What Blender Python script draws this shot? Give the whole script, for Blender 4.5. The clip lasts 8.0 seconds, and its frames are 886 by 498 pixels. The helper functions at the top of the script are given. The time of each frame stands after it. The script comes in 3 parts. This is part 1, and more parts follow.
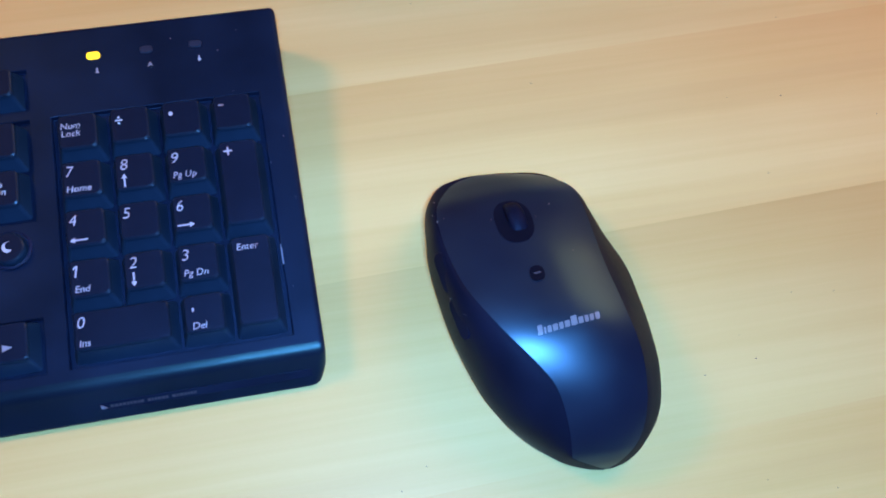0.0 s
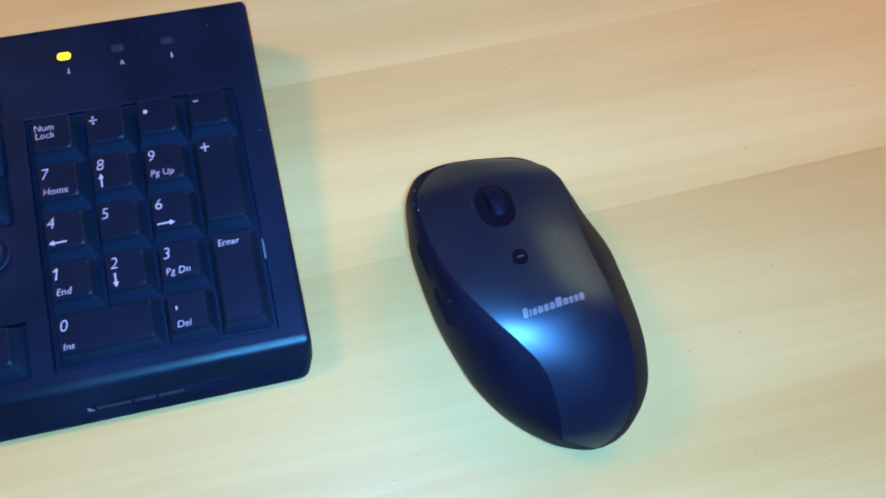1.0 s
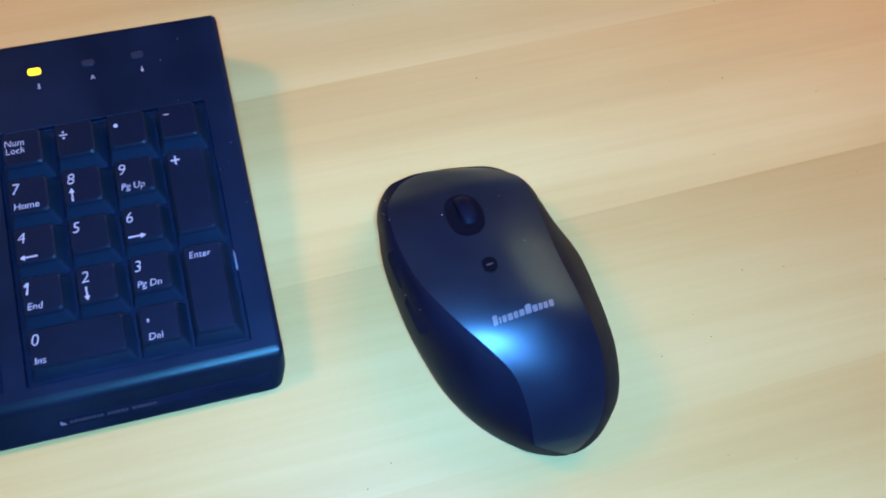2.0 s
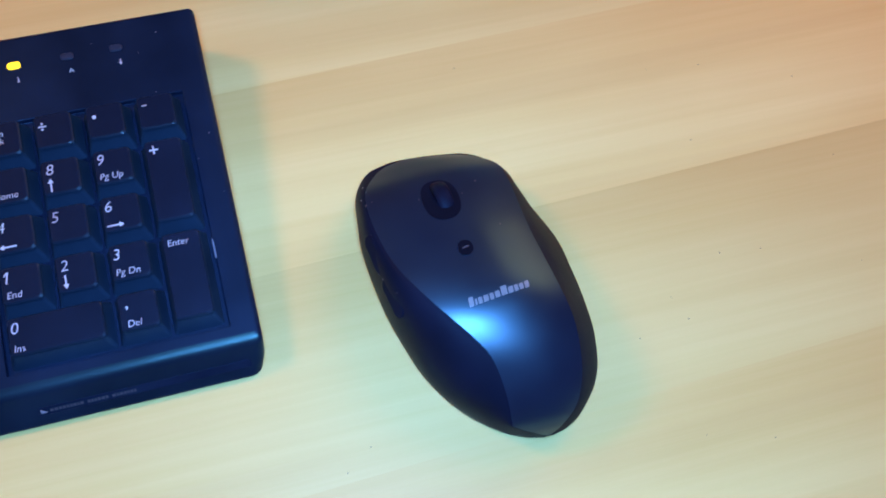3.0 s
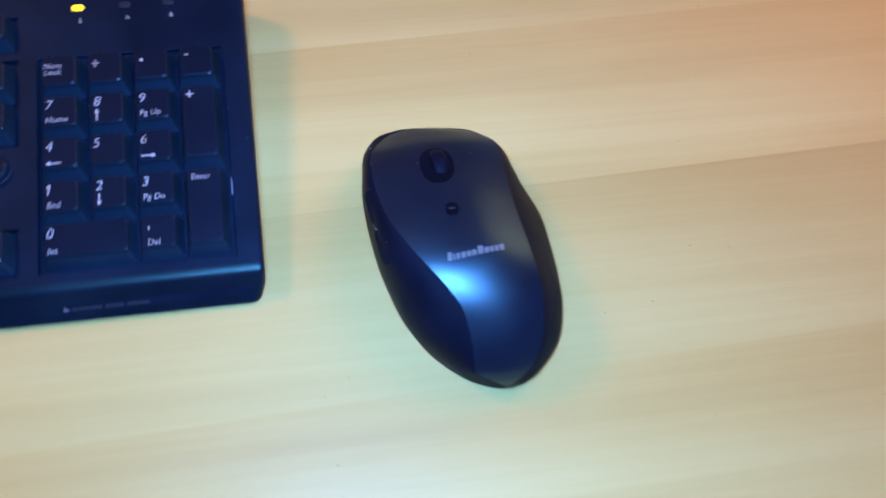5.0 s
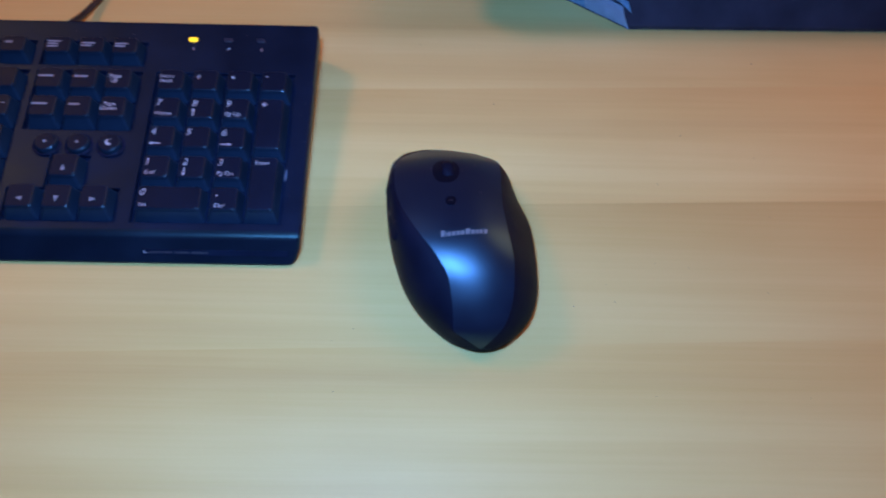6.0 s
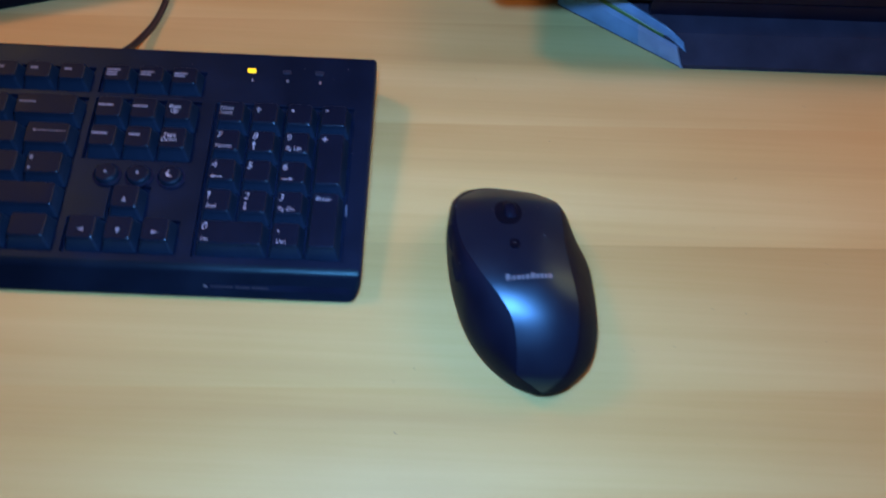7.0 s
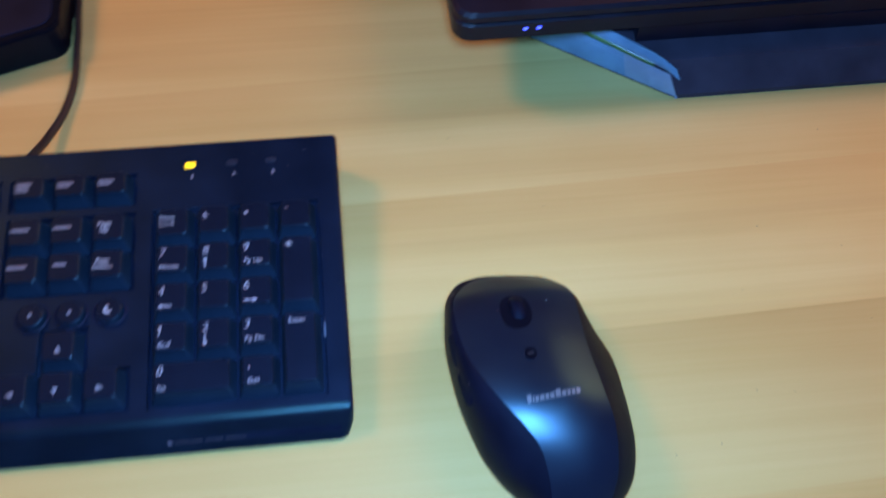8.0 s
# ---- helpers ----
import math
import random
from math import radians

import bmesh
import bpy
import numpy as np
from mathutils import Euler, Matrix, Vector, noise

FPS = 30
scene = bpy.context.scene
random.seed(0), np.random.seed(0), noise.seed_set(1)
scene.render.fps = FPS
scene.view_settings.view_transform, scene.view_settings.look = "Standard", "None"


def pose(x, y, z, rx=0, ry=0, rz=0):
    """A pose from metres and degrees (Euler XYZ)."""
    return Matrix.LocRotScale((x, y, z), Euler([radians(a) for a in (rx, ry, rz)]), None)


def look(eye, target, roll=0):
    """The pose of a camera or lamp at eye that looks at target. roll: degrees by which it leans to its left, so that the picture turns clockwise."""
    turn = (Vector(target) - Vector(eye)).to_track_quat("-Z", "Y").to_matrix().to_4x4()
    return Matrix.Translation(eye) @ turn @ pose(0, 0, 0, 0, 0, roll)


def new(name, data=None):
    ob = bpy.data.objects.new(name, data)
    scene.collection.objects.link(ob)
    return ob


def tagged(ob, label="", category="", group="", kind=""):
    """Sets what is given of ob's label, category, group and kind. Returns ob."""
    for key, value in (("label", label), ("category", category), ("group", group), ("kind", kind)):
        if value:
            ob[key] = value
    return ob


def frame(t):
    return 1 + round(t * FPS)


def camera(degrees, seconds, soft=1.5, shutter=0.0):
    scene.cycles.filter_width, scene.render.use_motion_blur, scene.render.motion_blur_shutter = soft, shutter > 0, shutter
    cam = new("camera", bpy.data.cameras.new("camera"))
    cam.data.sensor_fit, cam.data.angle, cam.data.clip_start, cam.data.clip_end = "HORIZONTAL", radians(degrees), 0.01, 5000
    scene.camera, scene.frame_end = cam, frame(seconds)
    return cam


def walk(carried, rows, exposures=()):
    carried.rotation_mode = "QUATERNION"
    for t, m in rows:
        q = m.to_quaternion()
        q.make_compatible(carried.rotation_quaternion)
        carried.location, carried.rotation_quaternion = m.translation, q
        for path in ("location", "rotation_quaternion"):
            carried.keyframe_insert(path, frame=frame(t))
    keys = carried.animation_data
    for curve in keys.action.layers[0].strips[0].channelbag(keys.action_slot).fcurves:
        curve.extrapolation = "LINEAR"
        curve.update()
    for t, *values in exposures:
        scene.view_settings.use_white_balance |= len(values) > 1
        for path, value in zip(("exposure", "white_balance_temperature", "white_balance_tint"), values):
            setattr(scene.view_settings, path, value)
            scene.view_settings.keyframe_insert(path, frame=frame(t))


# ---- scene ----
cam = camera(50.0, 8.0, 1.9, 0.8)
PATH = [
    (0, (0.08361, -0.17931, 0.34784), (0.15118, 0.00226, -0.1131), 10.32),
    (0.5, (0.09149, -0.18149, 0.34295), (0.15241, 0.00366, -0.11749), 6.67),
    (1, (0.08258, -0.18056, 0.34708), (0.1595, -0.00519, -0.11479), 10.97),
    (1.5, (0.08343, -0.18249, 0.34843), (0.16299, -0.00691, -0.11292), 11.32),
    (1.7, (0.08577, -0.18312, 0.3492), (0.16762, -0.00269, -0.11292), 11.09),
    (2.8, (0.09408, -0.19044, 0.34978), (0.17886, -0.01203, -0.10954), 11.14),
    (3, (0.09507, -0.19654, 0.34826), (0.1791, -0.01092, -0.10834), 9.90),
    (3.5, (0.08412, -0.19606, 0.34868), (0.17563, -0.01749, -0.10929), 12.93),
    (4, (0.09537, -0.18775, 0.34671), (0.17172, -0.01435, -0.116), 9.63),
    (4.5, (0.09106, -0.19709, 0.35126), (0.18168, -0.02588, -0.1097), 13.28),
    (4.7, (0.09363, -0.20694, 0.35882), (0.17525, -0.02941, -0.10142), 12.67),
    (5.8, (0.15268, -0.33613, 0.4216), (0.16527, -0.07702, -0.00583), 2.52),
    (6, (0.15055, -0.35513, 0.4208), (0.15727, -0.07885, 0.00412), 2.13),
    (6.5, (0.13324, -0.36438, 0.42873), (0.13888, -0.08, 0.01752), 3.70),
    (7, (0.11501, -0.339, 0.43152), (0.12498, -0.06216, 0.01527), 4.04),
    (7.5, (0.09302, -0.28647, 0.42251), (0.11451, -0.02429, -0.00269), 3.77),
    (8, (0.09311, -0.23801, 0.40648), (0.13417, 0.0186, -0.02068), 3.40),
]
walk(cam, [(t, look(eye, target, roll)) for t, eye, target, roll in PATH],
     [(0, 0.03, 6700, 51), (4.7, 0.03, 6650, 55), (5.8, -0.58, 6600, 62), (7.0, -0.60, 6950, 55), (8.0, -0.28, 7000, 48)])

# ---- light ----
world = bpy.data.worlds.new("room_world")
scene.world = world
world.use_nodes = True
world.node_tree.nodes["Background"].inputs[0].default_value = (0.5, 0.55, 0.65, 1)
world.node_tree.nodes["Background"].inputs[1].default_value = 0.05


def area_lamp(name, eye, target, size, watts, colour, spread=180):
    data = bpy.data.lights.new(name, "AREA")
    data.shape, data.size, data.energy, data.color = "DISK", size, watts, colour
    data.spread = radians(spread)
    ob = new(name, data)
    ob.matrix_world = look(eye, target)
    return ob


# Unseen cool light, fixed where a light carried by the camera would be.
area_lamp("cool_stand_in_light", (0.100, -0.198, 0.41), (0.12, -0.150, 0.0), 0.10, 3.6, (0.102, 0.496, 1.0), 150)
# Unseen warm source at the left, inferred from shadows that fall rightwards.
area_lamp("warm_left_light", (-0.64, 0.52, 0.90), (0.14, -0.06, 0.0), 0.28, 5.7, (1.0, 0.53, 0.20))
# Added warm fill from the back right, hung free with no known fixture.
area_lamp("warm_fill_light", (1.30, 0.88, 1.22), (0.25, 0.0, 0.0), 1.2, 16.0, (1.0, 0.53, 0.20))


# ---- materials ----
def nodes_of(name):
    m = bpy.data.materials.new(name)
    m.use_nodes = True
    t = m.node_tree
    return m, t, t.nodes["Principled BSDF"]


def node(t, kind, **kw):
    n = t.nodes.new(kind)
    for k, v in kw.items():
        n.inputs[k].default_value = v
    return n


def coords(t, scale):
    c = t.nodes.new("ShaderNodeTexCoord")
    m = t.nodes.new("ShaderNodeMapping")
    m.inputs["Scale"].default_value = scale
    t.links.new(c.outputs["Object"], m.inputs["Vector"])
    return m.outputs["Vector"]


def ramp(t, fac, stops):
    r = t.nodes.new("ShaderNodeValToRGB")
    e = r.color_ramp.elements
    while len(e) < len(stops):
        e.new(0.5)
    for k, (p, c) in zip(e, stops):
        k.position, k.color = p, (*c, 1)
    t.links.new(fac, r.inputs["Fac"])
    return r.outputs["Color"]


def mixed(t, fac, a, b, blend="MIX"):
    m = t.nodes.new("ShaderNodeMix")
    m.data_type, m.blend_type = "RGBA", blend
    for sock, v in ((m.inputs[0], fac), (m.inputs[6], a), (m.inputs[7], b)):
        if isinstance(v, bpy.types.NodeSocket):
            t.links.new(v, sock)
        else:
            sock.default_value = v if isinstance(v, float) else (*v, 1)
    return m.outputs[2]


def bump(t, bsdf, height, strength, distance):
    b = node(t, "ShaderNodeBump", Strength=strength, Distance=distance)
    t.links.new(height, b.inputs["Height"])
    t.links.new(b.outputs["Normal"], bsdf.inputs["Normal"])


def plastic(name, colour, rough, grain=0.0, coat=0.0, metallic=0.0, vary=0.25, specular=0.5, tint=(1, 1, 1), coat_rough=0.12):
    """Moulded plastic: base colour with faint smudges, fine grain as relief, uneven gloss."""
    m, t, b = nodes_of(name)
    smudge = node(t, "ShaderNodeTexNoise", Scale=40.0, Detail=4.0)
    t.links.new(coords(t, (1, 1, 1)), smudge.inputs["Vector"])
    dark = tuple(c * (1 - vary) for c in colour)
    light = tuple(min(1, c * (1 + vary)) for c in colour)
    t.links.new(ramp(t, smudge.outputs["Fac"], [(0.3, dark), (0.7, light)]), b.inputs["Base Color"])
    r = ramp(t, smudge.outputs["Fac"], [(0.3, (rough * 0.85,) * 3), (0.7, (min(1, rough * 1.15),) * 3)])
    t.links.new(r, b.inputs["Roughness"])
    b.inputs["Metallic"].default_value = metallic
    b.inputs["Specular IOR Level"].default_value = specular
    b.inputs["Coat Weight"].default_value = coat
    b.inputs["Specular Tint"].default_value = (*tint, 1)
    b.inputs["Coat Roughness"].default_value = coat_rough
    if grain:
        g = node(t, "ShaderNodeTexNoise", Scale=2500.0, Detail=2.0)
        t.links.new(coords(t, (1, 1, 1)), g.inputs["Vector"])
        bump(t, b, g.outputs["Fac"], grain, 0.0001)
    return m


def wood_material():
    """Pale beech-like boards: grain along x, fine pores, tone by board."""
    m, t, b = nodes_of("pale_wood")
    info = t.nodes.new("ShaderNodeObjectInfo")
    geo = t.nodes.new("ShaderNodeNewGeometry")

    def stretched(scale):
        mp = t.nodes.new("ShaderNodeMapping")
        mp.inputs["Scale"].default_value = scale
        add = t.nodes.new("ShaderNodeVectorMath")
        add.operation = "MULTIPLY_ADD"
        t.links.new(info.outputs["Random"], add.inputs[0])
        add.inputs[1].default_value = (7.0, 3.0, 0.0)
        t.links.new(geo.outputs["Position"], add.inputs[2])
        t.links.new(add.outputs[0], mp.inputs["Vector"])
        return mp.outputs["Vector"]

    wide = node(t, "ShaderNodeTexNoise", Scale=1.0, Detail=3.0, Roughness=0.5, Distortion=0.3)
    t.links.new(stretched((1.6, 34.0, 20.0)), wide.inputs["Vector"])
    fine = node(t, "ShaderNodeTexNoise", Scale=1.0, Detail=4.0, Roughness=0.6, Distortion=0.1)
    t.links.new(stretched((9.0, 420.0, 60.0)), fine.inputs["Vector"])
    blot = node(t, "ShaderNodeTexNoise", Scale=1.0, Detail=2.0)
    t.links.new(stretched((9.0, 16.0, 9.0)), blot.inputs["Vector"])
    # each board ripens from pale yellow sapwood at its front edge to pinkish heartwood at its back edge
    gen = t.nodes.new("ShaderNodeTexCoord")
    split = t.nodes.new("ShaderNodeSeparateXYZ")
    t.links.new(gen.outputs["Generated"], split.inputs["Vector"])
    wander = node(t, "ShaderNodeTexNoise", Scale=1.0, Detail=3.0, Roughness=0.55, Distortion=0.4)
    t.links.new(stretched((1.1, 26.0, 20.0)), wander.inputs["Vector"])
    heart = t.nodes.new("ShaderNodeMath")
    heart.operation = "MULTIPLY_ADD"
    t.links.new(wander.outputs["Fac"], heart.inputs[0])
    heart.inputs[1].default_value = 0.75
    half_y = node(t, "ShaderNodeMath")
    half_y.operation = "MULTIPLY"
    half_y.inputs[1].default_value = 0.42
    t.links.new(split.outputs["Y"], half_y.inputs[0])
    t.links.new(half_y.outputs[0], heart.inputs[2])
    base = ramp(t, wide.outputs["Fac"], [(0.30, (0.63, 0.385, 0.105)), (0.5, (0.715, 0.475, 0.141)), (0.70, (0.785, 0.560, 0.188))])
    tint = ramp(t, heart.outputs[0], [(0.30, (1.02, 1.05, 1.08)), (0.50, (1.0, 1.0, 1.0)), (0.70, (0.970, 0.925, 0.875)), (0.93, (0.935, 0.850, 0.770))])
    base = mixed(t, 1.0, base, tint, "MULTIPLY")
    base = mixed(t, 0.12, base, ramp(t, fine.outputs["Fac"], [(0.3, (0.50, 0.34, 0.18)), (0.7, (0.78, 0.60, 0.38))]))
    base = mixed(t, 0.18, base, ramp(t, blot.outputs["Fac"], [(0.3, (0.58, 0.342, 0.090)), (0.7, (0.76, 0.555, 0.190))]))
    base = mixed(t, 1.0, base, info.outputs["Color"], "MULTIPLY")
    t.links.new(base, b.inputs["Base Color"])
    t.links.new(ramp(t, fine.outputs["Fac"], [(0.3, (0.36,) * 3), (0.7, (0.48,) * 3)]), b.inputs["Roughness"])
    b.inputs["Specular IOR Level"].default_value = 0.28
    bump(t, b, fine.outputs["Fac"], 0.05, 0.0002)
    return m


def plain(name, colour, rough=0.8, emit=0.0, relief=0.15, scale=60.0):
    m, t, b = nodes_of(name)
    n = node(t, "ShaderNodeTexNoise", Scale=scale, Detail=4.0)
    t.links.new(coords(t, (1, 1, 1)), n.inputs["Vector"])
    t.links.new(ramp(t, n.outputs["Fac"], [(0.3, tuple(c * 0.92 for c in colour)), (0.7, colour)]), b.inputs["Base Color"])
    b.inputs["Roughness"].default_value = rough
    if emit:
        b.inputs["Emission Color"].default_value = (*colour, 1)
        b.inputs["Emission Strength"].default_value = emit
    elif relief:
        bump(t, b, n.outputs["Fac"], relief, 0.002)
    return m


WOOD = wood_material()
KB_CASE = plastic("keyboard_case_plastic", (0.0034, 0.0080, 0.0205), 0.42, grain=0.2, specular=0.20, tint=(0.17, 0.65, 1.0))
# Glossier, teal-tinted copy of the case plastic that strengthens the front lip's highlight.
KB_LIP = plastic("keyboard_lip_highlight", (0.0032, 0.0080, 0.0185), 0.34, grain=0.1, specular=0.28, tint=(0.15, 1.0, 0.95))
KB_WELL = plastic("keyboard_well_plastic", (0.003, 0.009, 0.028), 0.55, grain=0.2, specular=0.15)
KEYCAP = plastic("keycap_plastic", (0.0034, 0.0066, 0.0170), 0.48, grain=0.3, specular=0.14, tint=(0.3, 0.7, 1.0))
# Lighter, glossier rim tone that paints in the glints along key edges.
KEYRIM = plastic("keycap_glint_rim", (0.006, 0.014, 0.027), 0.30, specular=0.20, tint=(0.45, 0.9, 1.0))
# Key sides painted lighter blue than the tops, for the cool light they catch.
KEYSIDE_LIT = plastic("keycap_lit_side", (0.005, 0.025, 0.046), 0.38, specular=0.24, tint=(0.3, 0.9, 1.0))
LEGEND = plain("legend_ink", (0.44, 0.47, 0.52), 0.6, relief=0.0)
# Mid grey for the cursor block's marks and the deck's specks.
PALE = plain("mid_grey", (0.22, 0.24, 0.29), 0.6, relief=0.0)
FAINT = plain("faint_ink", (0.16, 0.18, 0.22), 0.6, relief=0.0)
DIM = plain("dim_ink", (0.022, 0.028, 0.042), 0.6, relief=0.0)
DUST = plain("dust", (0.30, 0.30, 0.29), 0.9, relief=0.0)
CRUMB = plain("crumb", (0.26, 0.16, 0.08), 0.9, relief=0.0)
LED_ON = plain("lit_led", (1.0, 0.76, 0.01), 0.4, emit=1.7)
LED_OFF = plastic("unlit_led", (0.014, 0.024, 0.042), 0.3)
SHELL = plastic("mouse_shell_lacquer", (0.0056, 0.0066, 0.0180), 0.355, vary=0.08, specular=0.88, tint=(0.21, 0.80, 1.0))
RUBBER = plastic("mouse_side_rubber", (0.0042, 0.0055, 0.0140), 0.55, grain=0.3, specular=0.09, tint=(0.4, 0.7, 1.0))
GLOSSBLACK = plastic("gloss_black_plastic", (0.003, 0.004, 0.009), 0.32, specular=0.18, tint=(0.4, 0.7, 1.0))
SILVER = plain("silver_print", (0.125, 0.165, 0.190), 0.35, relief=0.0)
CABLE = plastic("cable_sheath", (0.016, 0.014, 0.016), 0.45)
STAND_DARK = plastic("stand_plastic", (0.036, 0.037, 0.058), 0.45, grain=0.2, specular=0.2)
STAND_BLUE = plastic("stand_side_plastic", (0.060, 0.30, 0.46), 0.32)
STAND_GREY = plastic("stand_pale_corner", (0.19, 0.36, 0.49), 0.4)
STAND_GREEN = plastic("stand_green_trim", (0.015, 0.19, 0.055), 0.35)
LAPTOP = plastic("laptop_case", (0.007, 0.008, 0.018), 0.42, grain=0.2, specular=0.2)
BLUE_LED = plain("blue_led", (0.03, 0.09, 1.0), 0.4, emit=5.0)
# Pale tone that paints in the reflection on the key well's edge.
WELL_GLINT = plain("painted_well_glint", (0.12, 0.19, 0.26), 0.5, relief=0.0)
# Dim bluish grey chosen to cool what the plastics reflect.
WALL = plain("wall_paint", (0.38, 0.38, 0.45), 0.9)
CARPET = plain("floor_carpet", (0.22, 0.19, 0.16), 0.95, scale=300.0)
DESK_LEG = plastic("desk_leg_metal", (0.35, 0.35, 0.36), 0.4, metallic=0.8)


# ---- mesh helpers ----
def part(name, bm, material, parent=None, label="", at=None, smooth=False):
    me = bpy.data.meshes.new(name)
    bmesh.ops.recalc_face_normals(bm, faces=bm.faces[:])
    bm.to_mesh(me)
    bm.free()
    return placed(name, me, material, parent, label, at, smooth)


def placed(name, me, material, parent=None, label="", at=None, smooth=False):
    if not me.materials:
        me.materials.append(material)
    if smooth:
        me.polygons.foreach_set("use_smooth", [True] * len(me.polygons))
    ob = new(name, me)
    ob.parent = parent
    if at is not None:
        ob.matrix_local = at
    if label:
        ob["label"] = label
    return ob


def thing(name, label, category, at=None, group=""):
    ob = new(name)
    ob.empty_display_size = 0.02
    if at is not None:
        ob.matrix_local = at
    return tagged(ob, label, category, group)


def box(x0, x1, y0, y1, z0, z1, bevel=0.0, segments=2):
    bm = bmesh.new()
    bmesh.ops.create_cube(bm, size=1.0)
    for v in bm.verts:
        v.co = Vector((x0 if v.co.x < 0 else x1, y0 if v.co.y < 0 else y1, z0 if v.co.z < 0 else z1))
    if bevel:
        bmesh.ops.bevel(bm, geom=bm.edges[:], offset=bevel, segments=segments, affect="EDGES", profile=0.5)
    return bm


def prism(outline, low, high, bevel=0.0, segments=2):
    """A plan outline carried from z low to z high, or between two height functions."""
    bm = bmesh.new()
    lo = low if callable(low) else (lambda x, y: low)
    hi = high if callable(high) else (lambda x, y: high)
    a = [bm.verts.new((x, y, lo(x, y))) for x, y in outline]
    b = [bm.verts.new((x, y, hi(x, y))) for x, y in outline]
    bm.faces.new(a[::-1])
    top = bm.faces.new(b)
    n = len(a)
    for i in range(n):
        bm.faces.new((a[i], a[(i + 1) % n], b[(i + 1) % n], b[i]))
    if bevel:
        edges = [e for e in top.edges]
        bmesh.ops.bevel(bm, geom=edges, offset=bevel, segments=segments, affect="EDGES", profile=0.5)
    return bm


def rounded(cx, cy, w, d, r, n=3):
    """A rounded rectangle as plan points."""
    pts = []
    for sx, sy, a0 in ((1, 1, 0), (-1, 1, 90), (-1, -1, 180), (1, -1, 270)):
        for i in range(n + 1):
            a = radians(a0 + 90 * i / n)
            pts.append((cx + sx * (w / 2 - r) + r * math.cos(a), cy + sy * (d / 2 - r) + r * math.sin(a)))
    return pts


def loft(rings, cap_low=True, cap_high=True):
    bm = bmesh.new()
    vs = [[bm.verts.new(p) for p in ring] for ring in rings]
    n = len(vs[0])
    for a, b in zip(vs, vs[1:]):
        for i in range(n):
            bm.faces.new((a[i], a[(i + 1) % n], b[(i + 1) % n], b[i]))
    if cap_low:
        bm.faces.new(vs[0][::-1])
    if cap_high:
        bm.faces.new(vs[-1])
    return bm


def tube(points, radius, sides=10):
    """A round tube through points, smoothed by Catmull-Rom."""
    P = [Vector(p) for p in points]
    P = [P[0] * 2 - P[1], *P, P[-1] * 2 - P[-2]]
    path = []
    for i in range(1, len(P) - 2):
        for k in range(8):
            t = k / 8
            a, b, c, d = P[i - 1:i + 3]
            path.append(0.5 * ((2 * b) + (c - a) * t + (2 * a - 5 * b + 4 * c - d) * t * t + (3 * b - a - 3 * c + d) * t ** 3))
    path.append(P[-2])
    rings = []
    for i, p in enumerate(path):
        ahead = (path[min(i + 1, len(path) - 1)] - path[max(i - 1, 0)]).normalized()
        side = ahead.cross(Vector((0, 0, 1))).normalized()
        up = side.cross(ahead)
        rings.append([p + radius * (math.cos(2 * math.pi * k / sides) * side + math.sin(2 * math.pi * k / sides) * up) for k in range(sides)])
    return loft(rings)


def spline(table, x):
    """Smooth value at x in rows of (x, value), by cubic Hermite."""
    xs = [r[0] for r in table]
    ys = [r[1] for r in table]
    x = min(max(x, xs[0]), xs[-1])
    i = min(max(sum(1 for q in xs if q <= x) - 1, 0), len(xs) - 2)

    def slope(k):
        if k == 0:
            return (ys[1] - ys[0]) / (xs[1] - xs[0])
        if k == len(xs) - 1:
            return (ys[-1] - ys[-2]) / (xs[-1] - xs[-2])
        return (ys[k + 1] - ys[k - 1]) / (xs[k + 1] - xs[k - 1])
    h = xs[i + 1] - xs[i]
    t = (x - xs[i]) / h
    return ((2 * t ** 3 - 3 * t * t + 1) * ys[i] + (t ** 3 - 2 * t * t + t) * h * slope(i)
            + (3 * t * t - 2 * t ** 3) * ys[i + 1] + (t ** 3 - t * t) * h * slope(i + 1))


# ---- room ----
# Unseen floor, ceiling and walls, added to close the room for bounce and reflections.
def slab(name, x0, x1, y0, y1, z0, z1, material, label, category):
    return tagged(part(name, box(x0, x1, y0, y1, z0, z1), material), label, category, kind="structure")


slab("floor", -2.2, 2.6, -2.6, 1.2, -0.84, -0.74, CARPET, "brown carpet floor under the desk", "floor")
slab("ceiling", -2.2, 2.6, -2.6, 1.2, 1.76, 1.86, WALL, "plain pale grey painted ceiling", "ceiling")
slab("wall_north", -2.2, 2.6, 1.2, 1.3, -0.74, 1.76, WALL, "plain pale grey painted wall behind the desk", "wall")
slab("wall_south", -2.2, 2.6, -2.7, -2.6, -0.74, 1.76, WALL, "plain pale grey painted wall", "wall")
slab("wall_west", -2.3, -2.2, -2.6, 1.2, -0.74, 1.76, WALL, "plain pale grey painted wall", "wall")
slab("wall_east", 2.6, 2.7, -2.6, 1.2, -0.74, 1.76, WALL, "plain pale grey painted wall", "wall")

# ---- desk ----
desk = thing("desk", "pale wooden desk with long jointed boards", "desk", pose(0, -0.0523, 0, 0, 0, 1.9))
BOARDS = [(-0.40, -0.265, 0.99), (-0.265, -0.175, 1.0), (-0.175, -0.087, 0.945), (-0.087, 0.0, 0.92), (0.0, 0.086, 1.05),
          (0.086, 0.172, 1.02), (0.172, 0.260, 1.03), (0.260, 0.350, 1.0), (0.350, 0.44, 1.0)]
